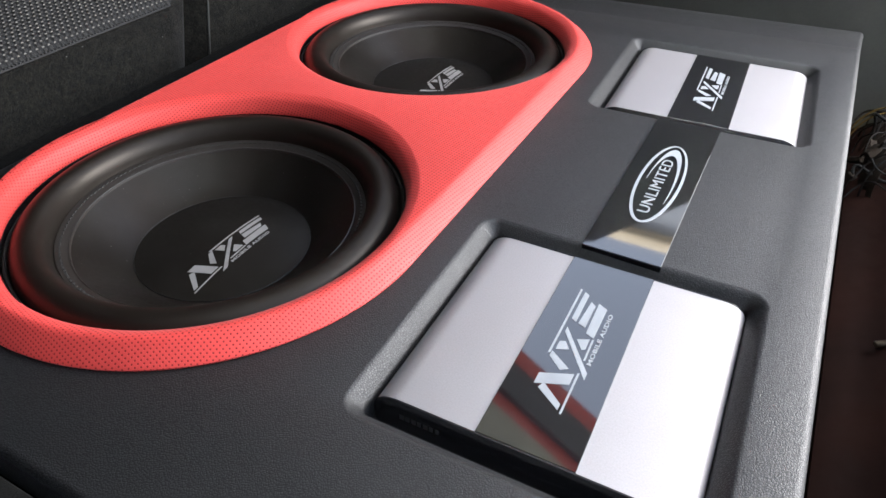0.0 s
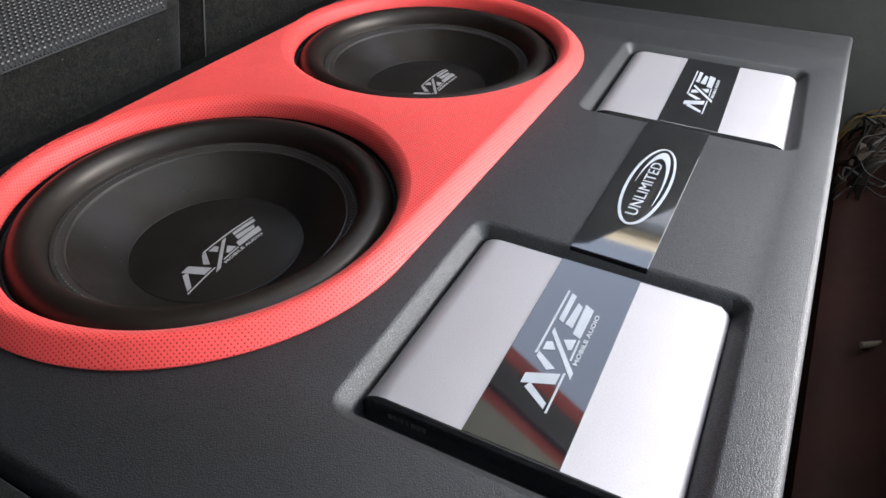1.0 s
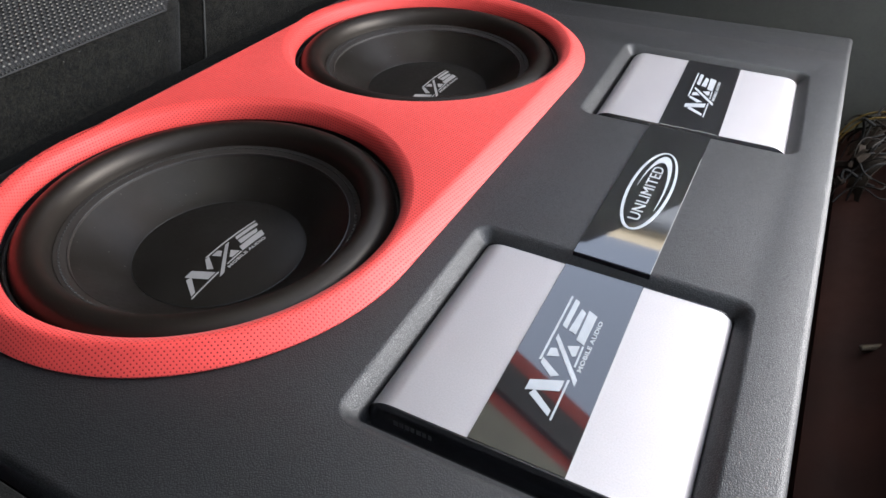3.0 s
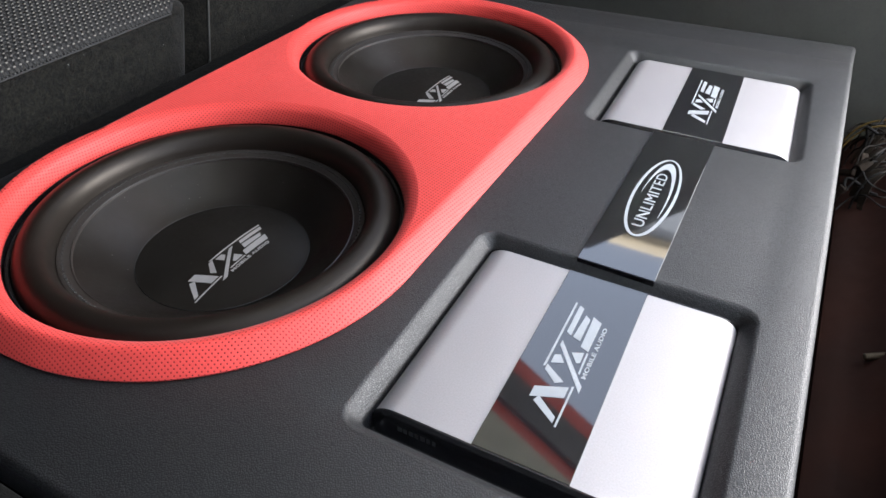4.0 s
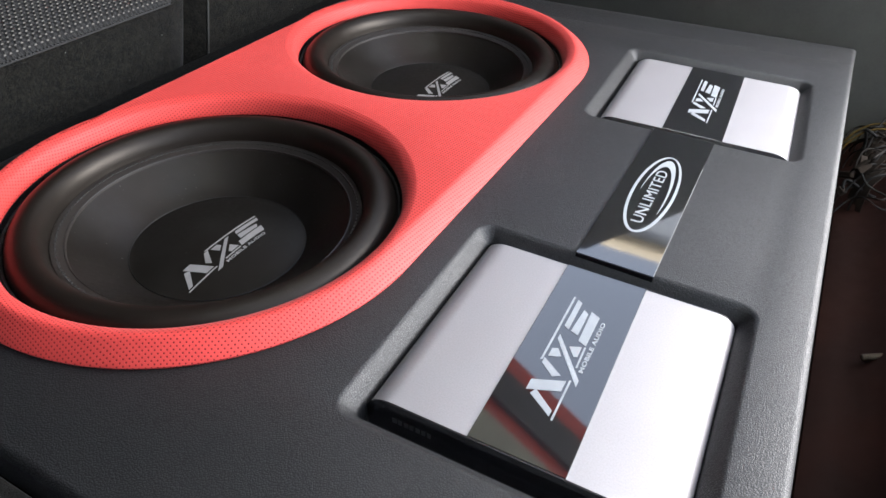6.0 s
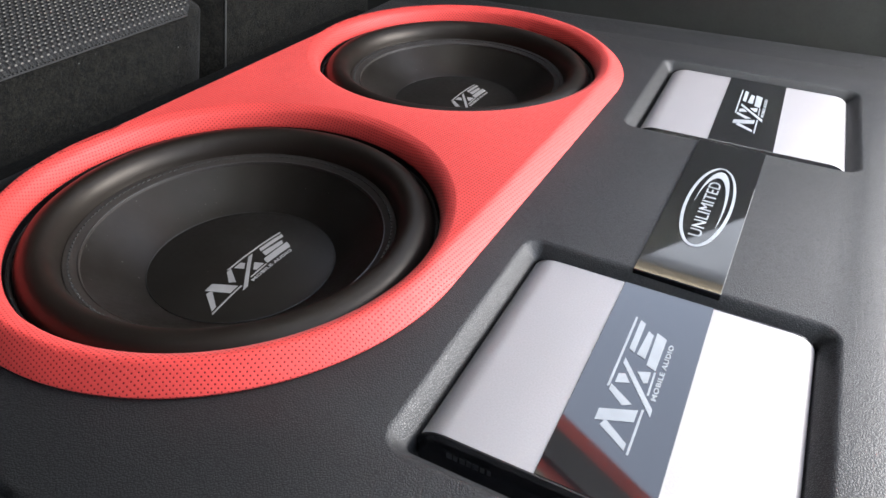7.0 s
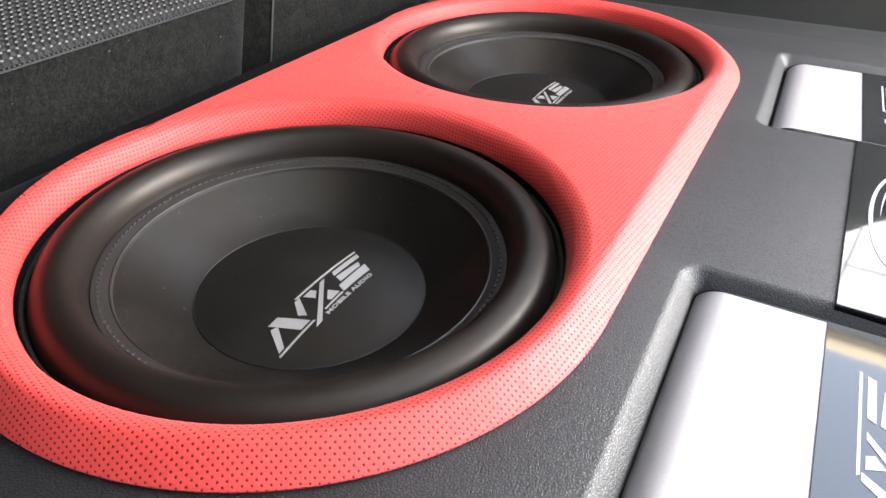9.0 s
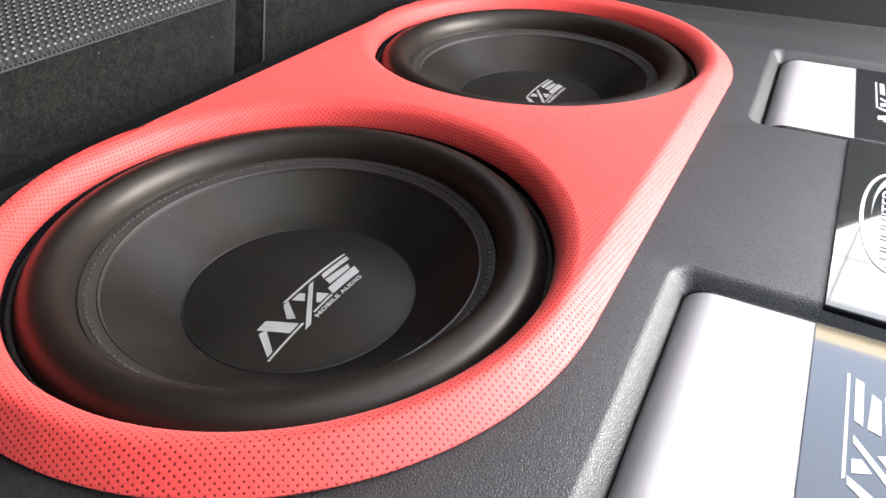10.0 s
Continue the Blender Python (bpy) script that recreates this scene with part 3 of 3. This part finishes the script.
emblem(cap, SILVERPRINT, 0.0172, -0.0088, 0.94, lambda x, y: cap_z(math.hypot(x, y)), 0.006)
copy_thing(sub, pose(CX, C2Y, 0))


# ---- amplifiers ----
AX0, AX1, AY0, AY1 = -0.0670, 0.1255, -0.1835, -0.0005
amp = thing("amplifier", "silver aluminium car amplifier with gloss black centre strip", "amplifier", (0, 0, AMP_Z), "pair of amplifiers")


def amp_profile(inset=0.0):
    """The housing's section (x, z): flat top with rounded shoulders."""
    rx, rz, zb, pts = 0.0175, 0.0120, -0.0228, []
    x0, x1, zt = AX0 + inset, AX1 - inset, -inset
    pts.append((x0, zb))
    for i in range(11):
        a = radians(180 - 90 * i / 10)
        pts.append((x0 + rx + rx * math.cos(a), zt - rz + rz * math.sin(a)))
    for i in range(11):
        a = radians(90 - 90 * i / 10)
        pts.append((x1 - rx + rx * math.cos(a), zt - rz + rz * math.sin(a)))
    pts.append((x1, zb))
    return pts


bm = bmesh.new()
prism(bm, amp_profile(), "y", AY0 + 0.0032, AY1 - 0.0016)
part("housing", bm, SILVER, amp)
front = None
for y0, y1, bev in ((AY0, AY0 + 0.0031, 0.0020), (AY1 - 0.0015, AY1, 0.0006)):
    bm = bmesh.new()
    far = y1 > -0.1
    ya, yb = (y0, y1) if far else (y1, y0)
    s = [(amp_profile(-0.0004), ya), (amp_profile(-0.0004), ya + (yb - ya) * 0.35), (amp_profile(bev), yb)]
    rr = [[bm.verts.new((x, y, z)) for x, z in p] for p, y in s]
    loft(bm, rr)
    bm.faces.new(rr[0])
    bm.faces.new(list(reversed(rr[-1])))
    end = part("end_plate", bm, CAP, amp, "satin black end plate")
    front = front if far else end
bm = bmesh.new()
box(bm, SX0, SX1, AY0 + 0.0034, AY1 - 0.0018, -0.0015, 0.0006, 0.0002, 1)
strip = part("centre_strip", bm, GLOSS, amp, "gloss black strip", False)
emblem(strip, PRINT, 0.0300, -0.0900, 1.0, lambda x, y: 0.0006)
bm = bmesh.new()
for i, w in enumerate((0.0032, 0.0026, 0.0030, 0.0024, 0.0030, 0.0026, 0.0022)):
    x = -0.048 + i * 0.0040
    box(bm, x, x + w, AY0 - 0.0003, AY0 + 0.0003, -0.0125, -0.0085)
part("type_mark", bm, FAINT, front, "faint grey unreadable type mark", False)
mid = Matrix.Translation((0.03, -0.09, 0))
amp.matrix_basis = Matrix.Translation((0, 0, AMP_Z)) @ mid @ Matrix.Rotation(radians(TURN1), 4, "Z") @ mid.inverted()
copy_thing(amp, Matrix.Translation((0.002, 0.4385, AMP_Z)) @ mid @ Matrix.Rotation(radians(TURN2), 4, "Z") @ mid.inverted())

# ---- gloss plate with the word between the amplifiers ----
plate = thing("nameplate", "gloss black acrylic plate lettered in pale grey", "nameplate", (0, 0, 0))
bm = bmesh.new()
box(bm, SX0, SX1, 0.0075, 0.2400, -0.0125, 0.0014, 0.0004, 1)
face = part("plate", bm, GLOSS, plate, "", False)


def oval(bm, cx, cy, a, b, w0, w1, a0, a1, z0, z1, n=90):
    """A bar bent along an oval; its width runs from w0 to w1 and back."""
    rows = []
    for i in range(n + 1):
        t = radians(a0 + (a1 - a0) * i / n)
        w = w0 + (w1 - w0) * math.sin(math.pi * i / n)
        x, y = cx + b * math.sin(t), cy + a * math.cos(t)
        nx, ny = math.sin(t) / b, math.cos(t) / a
        k = w / 2 / math.hypot(nx, ny)
        rows.append([bm.verts.new(p) for p in ((x - nx * k, y - ny * k, z0), (x - nx * k, y - ny * k, z1), (x + nx * k, y + ny * k, z1), (x + nx * k, y + ny * k, z0))])
    loft(bm, rows)


OV = (0.0305, 0.1225)
bm = bmesh.new()
oval(bm, *OV, 0.0660, 0.0172, 0.0017, 0.0026, 0, 360, 0.0012, 0.0018)
part("oval_ring", bm, PRINT, face, "pale grey oval", False)
# crescent between two smaller ovals, tapering to its ends
bm = bmesh.new()
rows = []
for i in range(81):
    t = radians(-88 + 208 * i / 80)
    w = math.sin(math.pi * i / 80) ** 0.8
    far = Vector((0.0310 + 0.0122 * math.sin(t), 0.1200 + 0.0620 * math.cos(t), 0))
    near = Vector((0.0305 + 0.0102 * math.sin(t), 0.1180 + 0.0520 * math.cos(t), 0))
    near = far.lerp(near, 0.12 + 0.88 * w)
    rows.append([bm.verts.new((p.x, p.y, z)) for p, z in ((near, 0.0012), (near, 0.0018), (far, 0.0018), (far, 0.0012))])
loft(bm, rows)
bm.faces.new(rows[0])
bm.faces.new(list(reversed(rows[-1])))
part("oval_swoosh", bm, PRINT, face, "pale grey inner crescent", False)
me = lettering("UNLIMITED", 0.091, 0.0095, 0.0)
me.transform(Matrix.Translation((0.0293, 0.1155, 0.0012)))
me.materials.append(PRINT)
ob = new("lettering", me)
ob.parent = face
tagged(ob, "pale grey raised lettering")


# ---- seat beside the board ----
seat = thing("car_seat", "charcoal felt car seat with grey woven mesh top", "seat", (-0.585, 0, 0))
SY0, SY1, SZ = -0.75, 0.216, 0.041


def lean(z, k=0.3):
    """How far the slanting end of the seat lies back at a height."""
    return k * (max(z, -0.12) - SZ) if z < SZ else 0.0

bm = bmesh.new()
prof = [(-0.62, FLOOR_Z), (0.003, FLOOR_Z), (0.004, -0.10), (0.004, -0.02), (0.003, SZ - 0.004), (0.0, SZ), (-0.30, SZ + 0.13), (-0.62, SZ + 0.20)]
a0 = [bm.verts.new((x, SY0, z)) for x, z in prof]
ends = [a0]
for back_by, in_by in ((0.044, 0.0), (0.030, 0.002), (0.017, 0.007), (0.007, 0.015), (0.002, 0.026), (0.0, 0.042)):
    ends.append([bm.verts.new((x - in_by, SY1 - back_by + lean(z), z)) for x, z in prof])
loft(bm, ends)
bm.faces.new(a0)
bm.faces.new(list(reversed(ends[-1])))
part("felt_body", bm, FELT, seat)


def seat_end(u):
    """Where the woven top ends, its corner rounded off."""
    return SY1 - 0.006 - 0.034 * math.exp(-u / 0.014)


def seat_top(u, y):
    """The woven top: u metres back from its edge."""
    s = u / 0.30
    return (-u, y, SZ + 0.0005 + 0.007 * (1 - math.exp(-u / 0.006)) + 0.125 * s * (1 - 0.12 * s))


bm = bmesh.new()
grid = [[bm.verts.new(seat_top(u, y)) for y in np.linspace(SY0 + 0.01, seat_end(u), 40)] for u in (0, 0.001, 0.003, 0.006, 0.010, 0.016, 0.025, 0.05, 0.1, 0.2, 0.3)]
loft(bm, grid, closed=False)
part("woven_top", bm, WEAVE, seat, "dark woven mesh cloth")
CW, CL = 0.0052, 0.0070
for nm, mt, off, ln, wd, ht, lab in (("yarn", TUFT, 0.0, 0.60, 0.70, 0.0012, "grey raised yarn"), ("pale_yarn", FLECK, 0.5, 0.11, 0.42, 0.0011, "pale yarn flecks")):
    vs, fs = [], []
    rnd = random.Random(5)
    for i in range(54):
        for j in range(74):
            u = 0.0016 + (i + off) * CW
            y = SY1 - 0.014 - (j + 0.5 * (i % 2)) * CL
            if y < -0.34 or u > 0.29 or y > seat_end(u) - 0.004:
                continue
            jt = rnd.uniform(-0.0004, 0.0004)
            hu, hy, n0 = CW * ln / 2, CL * wd / 2, len(vs)
            for du, dy, dz in ((-hu, -hy, 0), (hu, -hy, 0), (hu, hy, 0), (-hu, hy, 0), (-hu * 0.55, -hy * 0.6, ht), (hu * 0.55, -hy * 0.6, ht), (hu * 0.55, hy * 0.6, ht), (-hu * 0.55, hy * 0.6, ht)):
                p = seat_top(max(0.0005, u + du), y + dy + jt)
                vs.append((p[0], p[1], p[2] + dz))
            fs += [(n0, n0 + 1, n0 + 5, n0 + 4), (n0 + 1, n0 + 2, n0 + 6, n0 + 5), (n0 + 2, n0 + 3, n0 + 7, n0 + 6), (n0 + 3, n0, n0 + 4, n0 + 7), (n0 + 4, n0 + 5, n0 + 6, n0 + 7)]
    me = bpy.data.meshes.new(nm)
    me.from_pydata(vs, [], fs)
    me.materials.append(mt)
    ob = new(nm, me)
    ob.parent = seat
    tagged(ob, lab, kind="stuff")
bm = bmesh.new()
tube(bm, [(0.002, y, SZ + 0.0002) for y in np.linspace(SY0 + 0.01, SY1 - 0.042, 30)], 0.0010)
part("seam_piping", bm, SEAL, seat, "black seam piping")
bm = bmesh.new()
for i in range(150):
    y = SY1 - 0.046 - 0.0042 * i
    box(bm, 0.0006, 0.0026, y, y + 0.0026, SZ + 0.0010, SZ + 0.0024, 0.0004, 1)
part("seam_stitching", bm, THREAD, seat, "dark grey stitches along the seam")

# second seat part beyond the dark gap
back = thing("seat_bolster", "charcoal cloth seat bolster with a vertical piped seam", "seat", (-0.59, 0.231, 0))
bm = bmesh.new()
rows = [(-0.32, -0.030), (-0.060, -0.029), (-0.024, -0.026), (-0.006, -0.012), (0.008, -0.003), (0.010, 0.0), (0.0105, 0.003), (0.012, 0.010), (0.012, 0.31), (-0.32, 0.32)]
rings = []
for z in (FLOOR_Z, -0.12, -0.06, 0.0, 0.10, 0.25, 0.45):
    rings.append([bm.verts.new((x, y + (0.25 * (max(z, -0.12) - 0.03) if y < 0.2 else 0.0), z)) for x, y in rows])
loft(bm, rings)
bm.faces.new(rings[0])
bm.faces.new(list(reversed(rings[-1])))
part("cushion", bm, FELT, back)
bm = bmesh.new()
tube(bm, [(0.0105, 0.25 * (max(z, -0.12) - 0.03), z) for z in np.linspace(-0.15, 0.43, 40)], 0.0014)
part("piping", bm, TRIM, back, "grey vertical piping")


# ---- loose things behind the board ----
bolt = thing("threaded_bolt", "zinc plated threaded stud in the red sill", "bolt", (0.264, 0.162, -0.118), "studs in the sill")
bm = bmesh.new()
rows = [(0.0022, -0.030), (0.0030, -0.0292)]
z = -0.0288
while z < 0.012:
    rows += [(0.0033, z), (0.0027, z + 0.0007)]
    z += 0.0014
rows += [(0.0033, 0.012)]
lathe(bm, 0, 0, rows, 16)
bm.verts.ensure_lookup_table()
bm.faces.new(bm.verts[:16])
bmesh.ops.transform(bm, matrix=Matrix.Rotation(radians(28), 4, "Z") @ Matrix.Rotation(radians(84), 4, "Y"), verts=bm.verts)
part("stud", bm, STEEL, bolt)

copy_thing(bolt, pose(0.264, 0.470, -0.140))

wires = thing("wire_bundle", "tangle of brown, yellow and black wires with taped ends", "wires", (0.206, 0.505, -0.125))
rnd = random.Random(11)
for i in range(26):
    bm = bmesh.new()
    y0 = rnd.uniform(-0.11, 0.09)
    p0 = (rnd.uniform(-0.010, 0.02), y0, rnd.uniform(-0.02, 0.02))
    p3 = (rnd.uniform(0.02, 0.065), min(0.100, y0 + rnd.uniform(-0.02, 0.09)), rnd.uniform(0.0, 0.05))
    p1 = (p0[0] + rnd.uniform(-0.01, 0.03), p0[1] + rnd.uniform(-0.02, 0.05), p0[2] + rnd.uniform(0.01, 0.04))
    p2 = (p3[0] - rnd.uniform(0.0, 0.03), p3[1] - rnd.uniform(0.0, 0.05), p3[2] + rnd.uniform(0.0, 0.02))
    tube(bm, curve(p0, p1, p2, p3), rnd.choice((0.0010, 0.0014, 0.0020)))
    part("wire", bm, WIRE_K if i % 2 else WIRE_B, wires)
for k in (0.0, 0.018):                       # two yellow leads that arch over the rest
    bm = bmesh.new()
    tube(bm, curve((-0.012, 0.060 - k, 0.0), (0.0, 0.070 - k, 0.045), (0.030, 0.075 - k, 0.052), (0.070, 0.070 - k, 0.040), 20), 0.0012)
    part("yellow_wire", bm, WIRE_Y, wires, "thin yellow wire")
for i in range(9):                           # flat cloth-taped branches
    bm = bmesh.new()
    y0 = -0.085 + 0.018 * i
    c = curve((0.006 + rnd.uniform(0, 0.02), y0, -0.010), (0.015, y0 + 0.02, 0.02), (0.030, y0 + 0.035, 0.035), (0.050, y0 + 0.05 + rnd.uniform(0, 0.02), rnd.uniform(0.015, 0.045)), 10)
    side = Vector((0.7, -0.5, 0.5)).normalized() * rnd.uniform(0.0030, 0.0055)
    up = Vector((-0.35, 0.3, 0.88)) * 0.0006
    rings = [[bm.verts.new(p + q) for q in (side * w + up, -side * w + up, -side * w - up, side * w - up)] for p, w in zip(c, (0.6, 0.8, 1, 1, 0.9, 1, 1, 0.95, 0.9, 0.8, 0.5))]
    loft(bm, rings)
    bm.faces.new(rings[0])
    bm.faces.new(list(reversed(rings[-1])))
    part("taped_branch", bm, CONN, wires, "brown cloth-taped branch")
for i in range(4):
    bm = bmesh.new()
    m = Matrix.Translation((rnd.uniform(-0.004, 0.03), rnd.uniform(-0.09, 0.08), rnd.uniform(0.005, 0.03))) @ Euler((rnd.uniform(-1, 1), rnd.uniform(-1, 1), rnd.uniform(-1, 1))).to_matrix().to_4x4()
    box(bm, -0.005, 0.005, -0.009, 0.009, -0.004, 0.004, 0.001, 1, m)
    part("connector", bm, CONN, wires, "beige plastic connector")

# ---- tiles of the house wall, last ----
tile_bm = bmesh.new()
box(tile_bm, -0.29, 0.29, 0, 0.03, -0.29, 0.29, 0.006, 1)
tile = part("tile", tile_bm, TILE, house, "", False)
tile.location = (0.62, 0, 0.32)
for i in range(14):
    for j in range(9):
        if (i, j) == (0, 0):
            continue
        t2 = new("tile", tile.data)
        t2.parent = house
        t2.location = (0.62 + 0.6 * i, 0, 0.32 + 0.6 * j)
